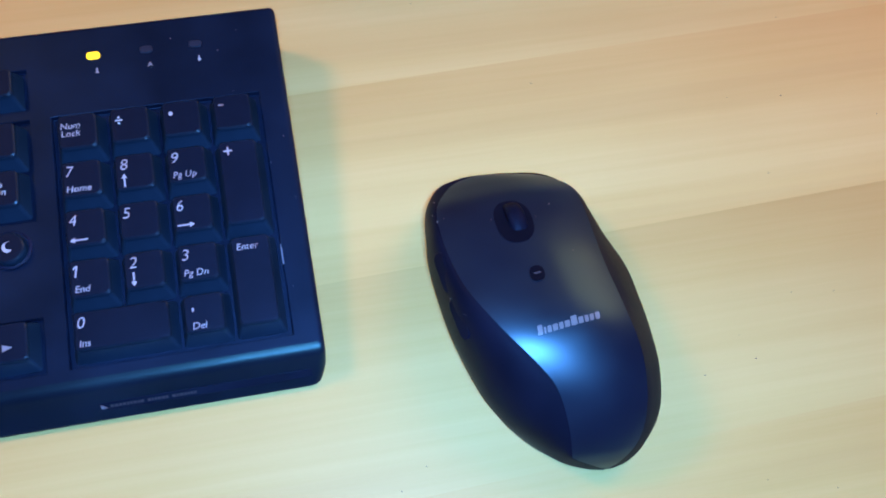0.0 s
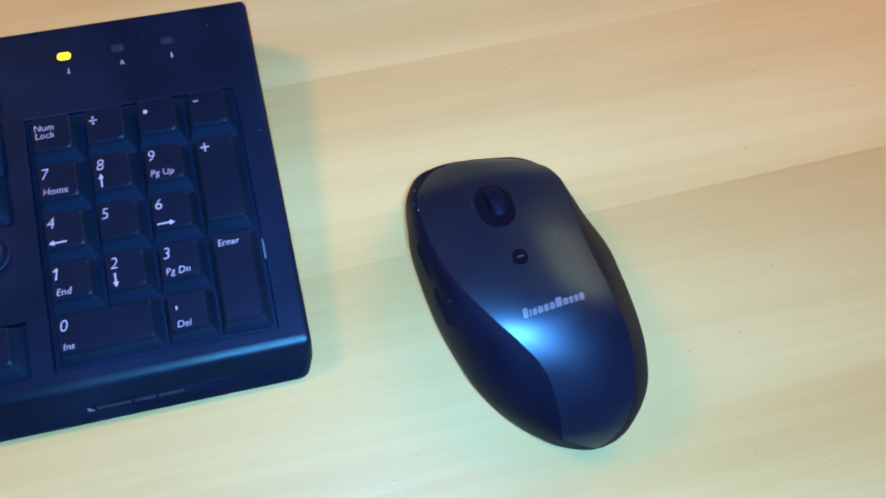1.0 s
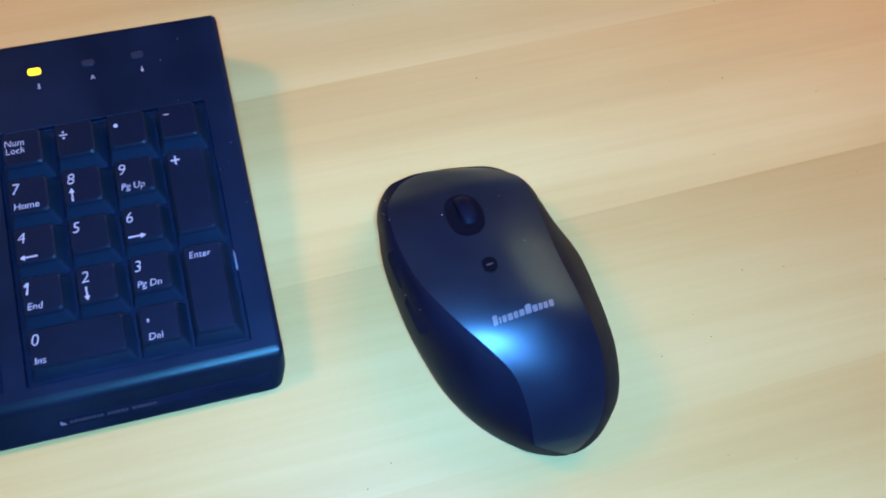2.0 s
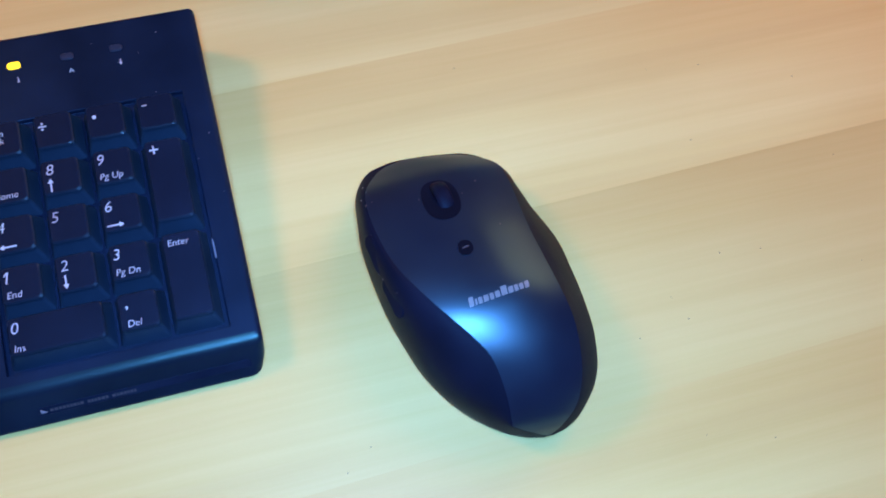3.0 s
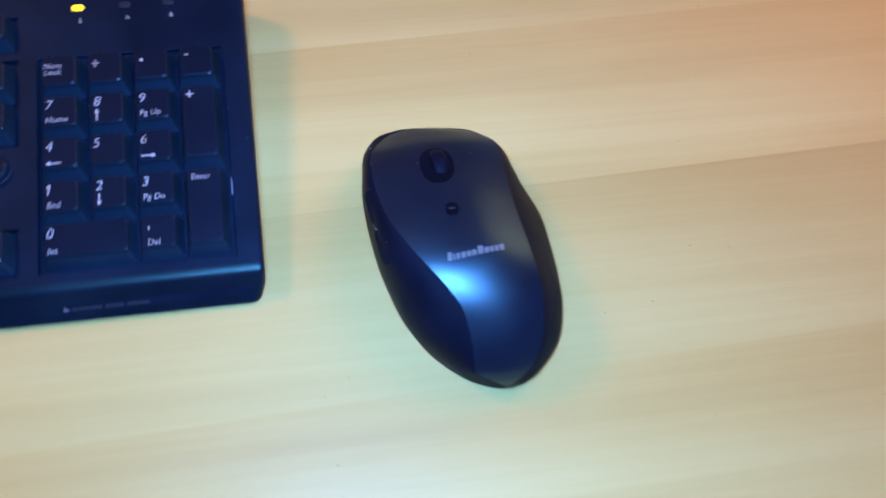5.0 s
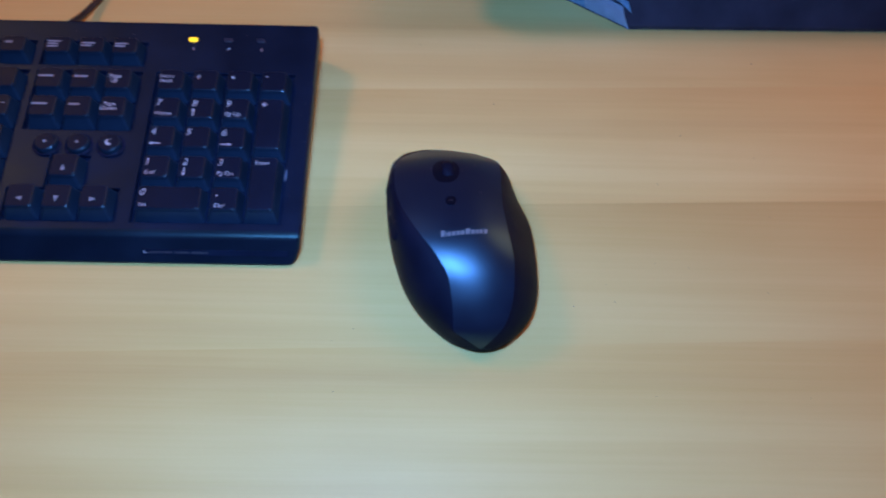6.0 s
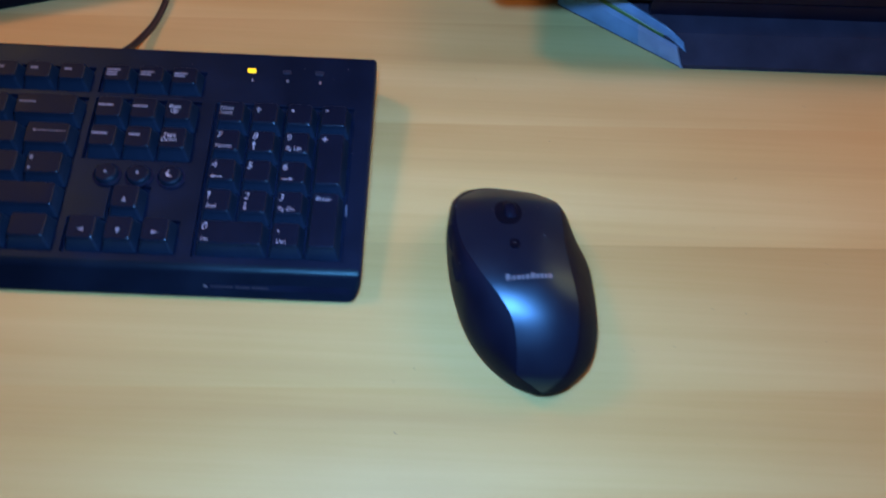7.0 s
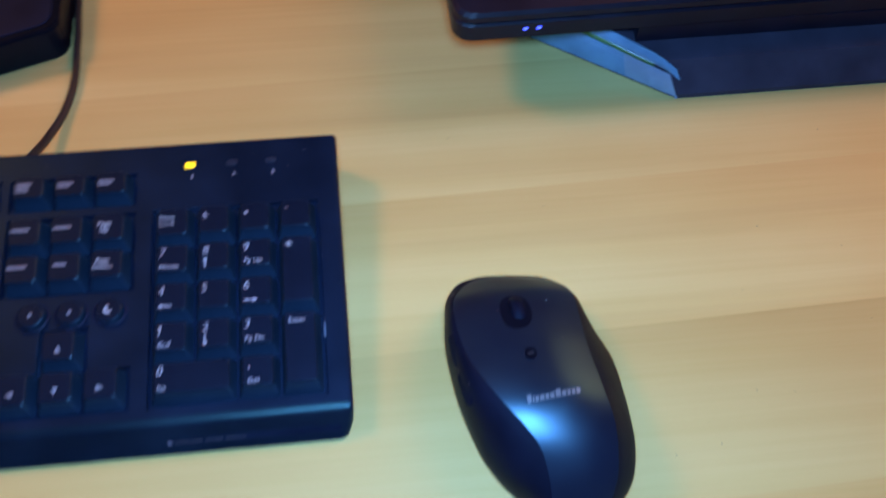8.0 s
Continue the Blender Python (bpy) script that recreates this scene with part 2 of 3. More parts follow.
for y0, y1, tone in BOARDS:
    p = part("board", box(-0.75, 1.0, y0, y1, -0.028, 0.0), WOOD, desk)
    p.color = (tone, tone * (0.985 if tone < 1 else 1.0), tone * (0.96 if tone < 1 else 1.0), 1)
for x in (-0.68, 0.93):
    for y in (-0.34, 0.38):
        part("leg", box(x - 0.025, x + 0.025, y - 0.025, y + 0.025, -0.74, -0.0285, 0.003), DESK_LEG, desk)

# ---- keyboard ----
P = 0.01905
FRONT, REAR, RIGHT, LEFT = -0.0800, 0.0630, 0.0830, -0.375


def deck(y):
    return 0.0130 + (y - FRONT) * 0.0960


keyboard = thing("keyboard", "black wired computer keyboard with white key legends", "keyboard")


def case_mesh(wells):
    """The case: sloping deck with sunken key wells, rolled front edge, upright sides."""
    bm = bmesh.new()
    xs = sorted({LEFT + 0.003, RIGHT - 0.002, *(v for w in wells for v in w[:2])})
    ys = sorted({FRONT + 0.0042, REAR - 0.002, *(v for w in wells for v in w[2:])})

    def depth(i, j):
        if not (0 <= i < len(xs) - 1 and 0 <= j < len(ys) - 1):
            return 0.0
        cx, cy = (xs[i] + xs[i + 1]) / 2, (ys[j] + ys[j + 1]) / 2
        return 0.0022 if any(a < cx < b and c < cy < d for a, b, c, d in wells) else 0.0
    for i in range(len(xs) - 1):
        for j in range(len(ys) - 1):
            d = depth(i, j)
            q = [(xs[i], ys[j]), (xs[i + 1], ys[j]), (xs[i + 1], ys[j + 1]), (xs[i], ys[j + 1])]
            bm.faces.new([bm.verts.new((x, y, deck(y) - d)) for x, y in q])
            for (a, b, di, dj) in ((q[0], q[1], 0, -1), (q[1], q[2], 1, 0), (q[2], q[3], 0, 1), (q[3], q[0], -1, 0)):
                e = depth(i + di, j + dj)
                if d > e:
                    bm.faces.new([bm.verts.new(v) for v in ((*a, deck(a[1]) - d), (*b, deck(b[1]) - d), (*b, deck(b[1]) - e), (*a, deck(a[1]) - e))])
    # rim rolled down to the foot, as rings of a rounded rectangle
    def ring(front, rear, right, left, z, r):
        pts = []
        for cx, cy, a0 in ((right - r, rear - r, 0), (left + r, rear - r, 90), (left + r, front + r, 180), (right - r, front + r, 270)):
            for k in range(5):
                a = radians(a0 + 90 * k / 4)
                x, y = cx + r * math.cos(a), cy + r * math.sin(a)
                pts.append((x, y, z(y)))
        return pts
    f, e = FRONT, REAR
    rings = [ring(f + 0.0042, e - 0.002, RIGHT - 0.002, LEFT + 0.003, deck, 0.0003),
             ring(f + 0.0030, e - 0.0014, RIGHT - 0.0013, LEFT + 0.002, lambda y: deck(y) - 0.00008, 0.0008),
             ring(f + 0.0019, e - 0.0009, RIGHT - 0.0008, LEFT + 0.001, lambda y: deck(y) - 0.00030, 0.0014),
             ring(f + 0.0009, e - 0.0005, RIGHT - 0.0004, LEFT + 0.0006, lambda y: deck(y) - 0.00070, 0.0019),
             ring(f + 0.0001, e - 0.0002, RIGHT - 0.0001, LEFT + 0.0002, lambda y: deck(y) - 0.00125, 0.0024),
             ring(f - 0.0006, e, RIGHT, LEFT, lambda y: deck(y) - 0.00200, 0.0028),
             ring(f - 0.0014, e, RIGHT, LEFT, lambda y: deck(y) - 0.00310, 0.0031),
             ring(f - 0.0050, e, RIGHT - 0.0004, LEFT, lambda y: 0.0060 + (deck(y) - 0.013) * 0.4, 0.0040),
             ring(f - 0.0088, e - 0.001, RIGHT - 0.0022, LEFT + 0.002, lambda y: 0.0018, 0.0045),
             ring(f - 0.0082, e - 0.002, RIGHT - 0.0030, LEFT + 0.003, lambda y: 0.0, 0.0045)]
    vs = [[bm.verts.new(p) for p in r] for r in rings]
    n = len(vs[0])
    for a, b in zip(vs, vs[1:]):
        for i in range(n):
            bm.faces.new((a[i], b[i], b[(i + 1) % n], a[(i + 1) % n]))
    bm.faces.new(vs[-1])
    bmesh.ops.remove_doubles(bm, verts=bm.verts[:], dist=0.00002)
    return bm


CX, CY = 0.0045, -0.0040          # centre of the key with the seven
NAVX = -0.0440                    # centre of the middle cursor column
MAIN = -0.0790                    # right end of the letter block
ROWF = 0.0385
half = P / 2 + 0.0012


def row(r):
    return CY + P * r


WELLS = [(CX - half, CX + 3 * P + half, row(-3) - half, row(1) + half),
         (NAVX - P - half, NAVX + P + half, row(0) - half, row(1) + half),
         (NAVX - P - half, NAVX + P + half, row(-3) - half, row(-3) + P / 2),
         (NAVX - half, NAVX + half, row(-3) + P / 2, row(-2) + half),
         (MAIN - 15 * P - 0.001, MAIN + 0.001, row(-3) - half, row(1) + half),
         (NAVX - P - half, NAVX + P + half, ROWF - 0.0085, ROWF + 0.0085),
         (MAIN - 15 * P - 0.001, MAIN + 0.001, ROWF - 0.0085, ROWF + 0.0085)]
case = part("case", case_mesh(WELLS), KB_CASE, keyboard)
case.data.materials.append(KB_LIP)
for face in case.data.polygons:
    face.material_index = 1 if face.normal.y < -0.16 and face.center.y < FRONT + 0.004 else 0
case.data.polygons.foreach_set("use_smooth", [True] * len(case.data.polygons))
case.data.set_sharp_from_angle(angle=radians(32))
mod = case.modifiers.new("soft", "BEVEL")
mod.width, mod.segments, mod.limit_method, mod.angle_limit = 0.0004, 2, "ANGLE", radians(60)
TILT_KEY = math.atan(0.0960)
KEY_MESHES = {}


def key_mesh(w, d, h, round_key=False):
    tag = (round(w, 5), round(d, 5), h, round_key)
    if tag not in KEY_MESHES:
        if round_key:
            prof = [(0.5, 0), (0.5, h * 0.7), (0.47, h * 0.93), (0.42, h), (0.25, h + 0.00004)]
            rings = [[(w * s * math.cos(2 * math.pi * k / 20), d * s * math.sin(2 * math.pi * k / 20), z) for k in range(20)] for s, z in prof]
        else:
            prof = [(0.0, 0.0, 0.0, 0.0012), (0.0020, h * 0.75, 0.0008, 0.0014), (0.0022, h * 0.95, 0.0010, 0.0015), (0.0027, h, 0.0011, 0.0017), (0.0044, h + 0.00004, 0.0011, 0.0020)]
            rings = [[(x, y, z) for x, y in rounded(0, back, w - 2 * inset, d - 2 * inset, r, 3)] for inset, z, back, r in prof]
        bm = loft(rings, cap_low=False)
        me = bpy.data.meshes.new("key")
        bmesh.ops.recalc_face_normals(bm, faces=bm.faces[:])
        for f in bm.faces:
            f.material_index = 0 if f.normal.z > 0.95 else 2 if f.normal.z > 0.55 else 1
        bm.to_mesh(me)
        bm.free()
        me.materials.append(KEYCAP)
        me.materials.append(KEYSIDE_LIT)
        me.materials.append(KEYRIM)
        KEY_MESHES[tag] = me
    return KEY_MESHES[tag]


def key(x, y, w=P, d=P, h=0.0088, round_key=False, kind="key", label=""):
    me = key_mesh(w - 0.0010, d - 0.0010, h, round_key)
    z = deck(y) - 0.0022
    wob = random.uniform(-0.4, 0.4)
    return placed(kind, me, KEYCAP, keyboard, label, pose(x, y, z, math.degrees(TILT_KEY) + wob, random.uniform(-0.4, 0.4), 0), smooth=False)


TEXTS = {}


def text_mesh(text, size, shear=0.0, thin=0.00005, spacing=1.0, heavy=0.0):
    tag = (text, size, shear, heavy)
    if tag not in TEXTS:
        cu = bpy.data.curves.new("legend", "FONT")
        cu.body, cu.size, cu.shear, cu.extrude, cu.align_x, cu.align_y = text, size, shear, thin, "CENTER", "CENTER"
        cu.offset, cu.space_line, cu.resolution_u = heavy, 0.85, 3
        ob = new("legend", cu)
        bpy.context.view_layer.update()
        me = bpy.data.meshes.new_from_object(ob.evaluated_get(bpy.context.evaluated_depsgraph_get()))
        bpy.data.objects.remove(ob)
        bpy.data.curves.remove(cu)
        TEXTS[tag] = me
    return TEXTS[tag]


def legend(owner, me, dx, dy, h=0.0088, material=None, name="legend", dish=-0.00006):
    return placed(name, me, material or LEGEND, owner, "", pose(dx, dy, h - dish))


def shape_mesh(polys, thin=0.00008):
    bm = bmesh.new()
    for poly in polys:
        a = [bm.verts.new((x, y, 0)) for x, y in poly]
        b = [bm.verts.new((x, y, thin)) for x, y in poly]
        bm.faces.new(b)
        for i in range(len(a)):
            bm.faces.new((a[i], a[(i + 1) % len(a)], b[(i + 1) % len(a)], b[i]))
    me = bpy.data.meshes.new("legend")
    bmesh.ops.recalc_face_normals(bm, faces=bm.faces[:])
    bm.to_mesh(me)
    bm.free()
    return me


def bar_mesh(w, d, lines=1, gap=0.0009):
    polys = []
    for i in range(lines):
        y = (lines - 1) / 2 * (d + gap) - i * (d + gap)
        k = 1.0 if i == 0 else 0.8
        polys.append([(-w / 2, y - d / 2), (-w / 2 + w * k, y - d / 2), (-w / 2 + w * k, y + d / 2), (-w / 2, y + d / 2)])
    return shape_mesh(polys)


def arrow_mesh(length, angle, stem=0.00028, head=0.00105):
    c, s = math.cos(radians(angle)), math.sin(radians(angle))
    turn = lambda pts: [(x * c - y * s, x * s + y * c) for x, y in pts]
    e = length / 2
    return shape_mesh([turn([(-e, -stem), (e - 1.6 * head, -stem), (e - 1.6 * head, stem), (-e, stem)]),
                       turn([(e - 1.7 * head, -head), (e, 0), (e - 1.7 * head, head)])])


def plus_mesh(r, w):
    return shape_mesh([[(-r, -w), (-w, -w), (-w, -r), (w, -r), (w, -w), (r, -w), (r, w), (w, w), (w, r), (-w, r), (-w, w), (-r, w)]])


def dot_mesh(r):
    return shape_mesh([[(r * math.cos(k * math.pi / 6), r * math.sin(k * math.pi / 6)) for k in range(12)]])


def one_mesh(h, w=0.00028, lean=0.18):
    tilt = lambda pts: [(x + y * lean, y) for x, y in pts]
    return shape_mesh([tilt([(-w, -h / 2), (w, -h / 2), (w, h / 2), (-w, h / 2)]), tilt([(-w, h / 2), (-w, h / 2 - 0.0009), (-w - 0.0009, h / 2 - 0.0016), (-w - 0.0009, h / 2 - 0.0008)])])


def divide_mesh():
    dot = [(0.00045 * math.cos(a * math.pi / 4), 0.00045 * math.sin(a * math.pi / 4)) for a in range(8)]
    return shape_mesh([[(-0.0014, -0.00025), (0.0014, -0.00025), (0.0014, 0.00025), (-0.0014, 0.00025)], [(x, y + 0.0012) for x, y in dot], [(x, y - 0.0012) for x, y in dot]])


# number block
NUM = 0.0060
SMALL = 0.0036
LOW = {"7": "Home", "9": "Pg Up", "1": "End", "3": "Pg Dn"}
for i, j, digit in ((0, 0, "7"), (1, 0, "8"), (2, 0, "9"), (0, -1, "4"), (1, -1, "5"), (2, -1, "6"), (0, -2, "1"), (1, -2, "2"), (2, -2, "3")):
    k = key(CX + i * P, row(j))
    mid = digit in "82"
    legend(k, one_mesh(0.0043) if digit == "1" else text_mesh(digit, NUM, 0.18, heavy=-0.00007), -0.0038 if mid else -0.0045, 0.0038)
    if digit in LOW:
        legend(k, text_mesh(LOW[digit], SMALL, 0.15, heavy=-0.00003), -0.0012 if len(LOW[digit]) > 3 else -0.0028, -0.0030)
    if digit in "82":
        legend(k, arrow_mesh(0.0052, 90 if digit == "8" else -90), -0.0038, -0.0022)
    if digit in "46":
        legend(k, arrow_mesh(0.0062, 180 if digit == "4" else 0), -0.0026, -0.0036)
k = key(CX + P / 2, row(-3), w=2 * P)
legend(k, text_mesh("0", NUM, 0.18, heavy=-0.00007), -0.0045 - P / 2, 0.0038)
legend(k, text_mesh("Ins", SMALL, 0.15, heavy=-0.00003), -0.0034 - P / 2, -0.0036)
k = key(CX + 2 * P, row(-3))
legend(k, text_mesh(",", NUM, 0.0, heavy=0.00001), -0.0038, 0.0042)
legend(k, text_mesh("Del", SMALL, 0.15, heavy=-0.00003), -0.0020, -0.0036)
k = key(CX, row(1))
legend(k, text_mesh("Num\nLock", SMALL, 0.12, heavy=-0.00003), -0.0026, 0.0016)
k = key(CX + P, row(1))
legend(k, divide_mesh(), -0.0038, 0.0030)
k = key(CX + 2 * P, row(1))
legend(k, dot_mesh(0.0008), -0.0038, 0.0030)
k = key(CX + 3 * P, row(1))
legend(k, bar_mesh(0.0019, 0.0005), -0.0040, 0.0040)
k = key(CX + 3 * P, row(-0.5), d=2 * P)
legend(k, plus_mesh(0.0017, 0.00028), -0.0036, 0.0040 + P / 2)
k = key(CX + 3 * P, row(-2.5), d=2 * P)
legend(k, text_mesh("Enter", SMALL, 0.12, heavy=-0.00003), -0.0012, 0.0040 + P / 2)

# cursor block
for i, j, w, lines in ((-1, 1, 0.0085, 1), (0, 1, 0.0080, 1), (1, 1, 0.0080, 2), (-1, 0, 0.0085, 1), (0, 0, 0.0060, 1), (1, 0, 0.0085, 2)):
    k = key(NAVX + i * P, row(j))
    if i == 1:
        legend(k, text_mesh("Page\nUp" if j else "Page\nDown", SMALL, 0.12), -0.0018, 0.0010)
    else:
        legend(k, bar_mesh(w, 0.0013, lines), -0.0018, 0.0020, material=PALE)
for i, lines in ((-1, 3), (0, 2), (1, 2)):
    k = key(NAVX + i * P, ROWF, d=0.0165)
    legend(k, bar_mesh(0.0075, 0.0010, lines, 0.0008), -0.0020, 0.0012, material=PALE)
for i, kindm in ((-1, "dot"), (0, "dot"), (1, "moon")):
    x = NAVX + i * 0.0172 + 0.0030
    part("key_ring", loft([[(x + r * math.cos(a * math.pi / 12), row(-1) - 0.0015 + r * math.sin(a * math.pi / 12), deck(row(-1) - 0.0015) + z) for a in range(24)] for r, z in ((0.0078, -0.0002), (0.0078, 0.0004), (0.0070, 0.0008), (0.0066, 0.0))], False, False), KB_WELL, keyboard)
    k = key(x, row(-1) - 0.0015, w=0.0132, d=0.0132, h=0.0058, round_key=True, label="small round power key")
    if kindm == "moon":
        outer = [(0.0020 * math.cos(radians(a)), 0.0020 * math.sin(radians(a))) for a in range(70, 311, 20)]
        inner = [(0.0008 + 0.0016 * math.cos(radians(a)), 0.0006 + 0.0016 * math.sin(radians(a))) for a in range(290, 89, -20)]
        legend(k, shape_mesh([outer + inner]), 0.0, 0.0, h=0.0058)
    else:
        legend(k, dot_mesh(0.0009), 0.0, 0.0, h=0.0058, material=PALE)
for i, j, turn in ((-1, -3, 180), (0, -3, -90), (1, -3, 0), (0, -2, 90)):
    k = key(NAVX + i * P, row(j))
    c, s = math.cos(radians(turn)), math.sin(radians(turn))
    legend(k, shape_mesh([[(x * c - y * s, x * s + y * c) for x, y in ((-0.0016, -0.0013), (0.0018, 0), (-0.0016, 0.0013))]]), 0.0, -0.0008, material=PALE)

# letter block, from the right end of each row to the left
for j, widths in ((1, [2] + [1] * 13), (0, [1.5] + [1] * 12 + [1.5]), (-1, [1.25] + [1] * 12 + [1.75]), (-2, [2.75] + [1] * 11 + [1.25]), (-3, [1.25] * 4 + [6.25] + [1.25] * 3)):
    x = MAIN
    for n, w in enumerate(widths):
        k = key(x - w * P / 2, row(j), w=w * P)
        edge = -w * P / 2 + 0.0050
        if (j, n) == (1, 0):
            legend(k, bar_mesh(0.0090, 0.0010), edge + 0.004, 0.0020, material=FAINT)
        elif (j, n) == (0, 0):
            legend(k, arrow_mesh(0.0180, 180, 0.00022, 0.0009), 0.0010, 0.0022, material=PALE)
        elif n < 5 and j in (0, -1, -2):
            legend(k, bar_mesh(0.0016, 0.0026), edge, 0.0038, material=FAINT)
            legend(k, bar_mesh(0.0014, 0.0018), edge, -0.0030, material=FAINT)
        x -= w * P
x = MAIN
for group in range(3):
    for n in range(4):
        k = key(x - P / 2, ROWF, d=0.0165)
        if group == 0:
            legend(k, bar_mesh(0.0042, 0.0016), -0.0022, 0.0020, material=FAINT)
        x -= P
    x -= P * 0.62
key(MAIN - 14.5 * P, ROWF, d=0.0165)

# lamps on the deck
SLOPE = math.degrees(TILT_KEY)
LEDY = 0.0497
for n, x in enumerate((0.0112, 0.0314, 0.0503)):
    lamp = part("indicator_light", loft([[(a, b, z) for a, b in rounded(0, 0, w, d, r, 3)] for w, d, r, z in ((0.0050, 0.0030, 0.0012, -0.0002), (0.0050, 0.0030, 0.0012, 0.0003), (0.0044, 0.0024, 0.0011, 0.0006))]),
                LED_ON if n == 0 else LED_OFF, keyboard, "lit yellow indicator light" if n == 0 else "dark indicator light", pose(x, LEDY, deck(LEDY), SLOPE))
    y = LEDY - 0.0065
    m = (shape_mesh([[(-0.0002, -0.0007), (0.0002, -0.0007), (0.0002, 0.0011), (-0.0002, 0.0011)], [(-0.0006, -0.0010), (0.0006, -0.0010), (0.0006, -0.0007), (-0.0006, -0.0007)]]), text_mesh("A", 0.0030, heavy=-0.00004), arrow_mesh(0.0026, -90, 0.0002, 0.0007))[n]
    placed("symbol", m, LEGEND, keyboard, "", pose(x + 0.0010, y, deck(y) + 0.0001, SLOPE))

# lettering on the front lip, pale strip painted as a well edge's glint beside the tall key
strip = part("front_strip", box(0.0, 0.0760, -0.00004, 0.0003, -0.0016, 0.0016, 0.0001, 1), KB_CASE, keyboard, "dark strip with faint lettering", pose(0.0010, FRONT - 0.0050, 0.0060, -42))
ticks = bmesh.new()
at = 0.0040
for word in (9, 6, 7):
    for n in range(word):
        w = random.uniform(0.0007, 0.0013)
        corners = [ticks.verts.new((x, -0.0002, z)) for x, z in ((at, -0.0006), (at + w, -0.0006), (at + w, 0.0006), (at, 0.0006))]
        ticks.faces.new(corners)
        at += w + 0.0003
    at += 0.0011
part("printed_mark", ticks, DIM, strip, "row of faint grey bars")
part("printed_triangle", prism([(0.0008, -0.0006), (0.0030, -0.0006), (0.0008, 0.0010)], 0.0, 0.0003), FAINT, strip, "", pose(0, -0.0001, 0, 90))
part("edge_glint", box(CX + 3.5 * P + 0.0010, CX + 3.5 * P + 0.0016, row(-2) - 0.003, row(-2) + 0.005, deck(row(-2)) - 0.0006, deck(row(-2)) + 0.0003), WELL_GLINT, keyboard, "pale strip painted as the glint on the key well edge")
for x in (LEFT + 0.05, RIGHT - 0.04):
    part("rubber_foot", box(x - 0.012, x + 0.012, REAR - 0.030, REAR - 0.018, 0.0, 0.004, 0.0008), KB_WELL, keyboard)
part("cable", tube([(-0.0712, 0.0590, 0.0180), (-0.0702, 0.0700, 0.0150), (-0.0670, 0.0860, 0.0075), (-0.0612, 0.1080, 0.0030), (-0.0578, 0.1300, 0.0030), (-0.0588, 0.1600, 0.0030), (-0.0610, 0.2100, 0.0030), (-0.0560, 0.3000, 0.0030), (-0.0400, 0.3800, 0.0030)], 0.0021), CABLE, keyboard, "thin black cable lying on the desk", smooth=True)

# ---- mouse ----
mouse = thing("computer_mouse", "dark blue and black wireless mouse on the desk", "computer mouse", pose(0.165, -0.08, 0))
OX, OY = 0.165, -0.08
XL = [(-0.1383, 0.1752), (-0.1373, 0.1703), (-0.1334, 0.1613), (-0.1222, 0.1481), (-0.1075, 0.1383), (-0.0938, 0.1332), (-0.0791, 0.1295), (-0.0645, 0.1275), (-0.0498, 0.1266), (-0.0400, 0.1276), (-0.0312, 0.1289), (-0.0240, 0.1329), (-0.0201, 0.1377), (-0.0182, 0.1451)]
XR = [(-0.1383, 0.1784), (-0.1373, 0.1834), (-0.1334, 0.1904), (-0.1222, 0.2004), (-0.1075, 0.2055), (-0.0938, 0.2063), (-0.0791, 0.2057), (-0.0645, 0.2041), (-0.0498, 0.1985), (-0.0400, 0.1957), (-0.0312, 0.1931), (-0.0240, 0.1855), (-0.0201, 0.1754), (-0.0182, 0.1597)]
TOP = [(-0.1383, 0.0057), (-0.1373, 0.0112), (-0.1334, 0.0176), (-0.1222, 0.0271), (-0.1085, 0.0346), (-0.0909, 0.0384), (-0.0694, 0.0363), (-0.0498, 0.0319), (-0.0351, 0.0254), (-0.0249, 0.0181), (-0.0201, 0.0141), (-0.0182, 0.0122)]
BL = [(-0.1383, 0.1626), (-0.1334, 0.1622), (-0.1231, 0.1614), (-0.1114, 0.1586), (-0.1016, 0.1525), (-0.0919, 0.1455), (-0.0811, 0.1392), (-0.0713, 0.1347), (-0.0606, 0.1321), (-0.0479, 0.1308), (-0.0351, 0.1318), (-0.0268, 0.1363), (-0.0201, 0.1436), (-0.0182, 0.1518)]
BR = [(-0.1383, 0.1770), (-0.1373, 0.1803), (-0.1334, 0.1858), (-0.1290, 0.1888), (-0.1222, 0.1910), (-0.1120, 0.1919), (-0.1036, 0.1918), (-0.0870, 0.1891), (-0.0694, 0.1871), (-0.0547, 0.1870), (-0.0400, 0.1873), (-0.0312, 0.1862), (-0.0240, 0.1791), (-0.0201, 0.1696), (-0.0182, 0.1548)]
LEAN_L = [(-0.1383, 0.2935), (-0.1085, 0.1713), (-0.0791, 0.1681), (-0.0498, 0.2352), (-0.0182, 0.2326)]
LEAN_R = [(-0.1383, 0.4262), (-0.1085, 0.3791), (-0.0791, 0.3843), (-0.0498, 0.3917), (-0.0182, 0.3026)]
TAIL, NOSE = -0.1383, -0.0182
MOUSE_YS = [(TAIL + NOSE) / 2 + (TAIL - NOSE) / 2 * math.cos(math.pi * i / 64) for i in range(65)]


def waist(y):
    """Height of the widest line on the thumb side, lower at the tail."""
    return spline([(-0.1383, 0.0045), (-0.1300, 0.0065), (-0.1050, 0.0100), (-0.0800, 0.0115), (-0.0100, 0.0115)], y)


def waist_right(y):
    """The finger side flares out almost to the desk, but for nose and tail."""
    ends = min(1.0, (y - TAIL) / 0.034, (NOSE - y) / 0.014)
    return waist(y) * (1 - 0.82 * ends * ends * (3 - 2 * ends))


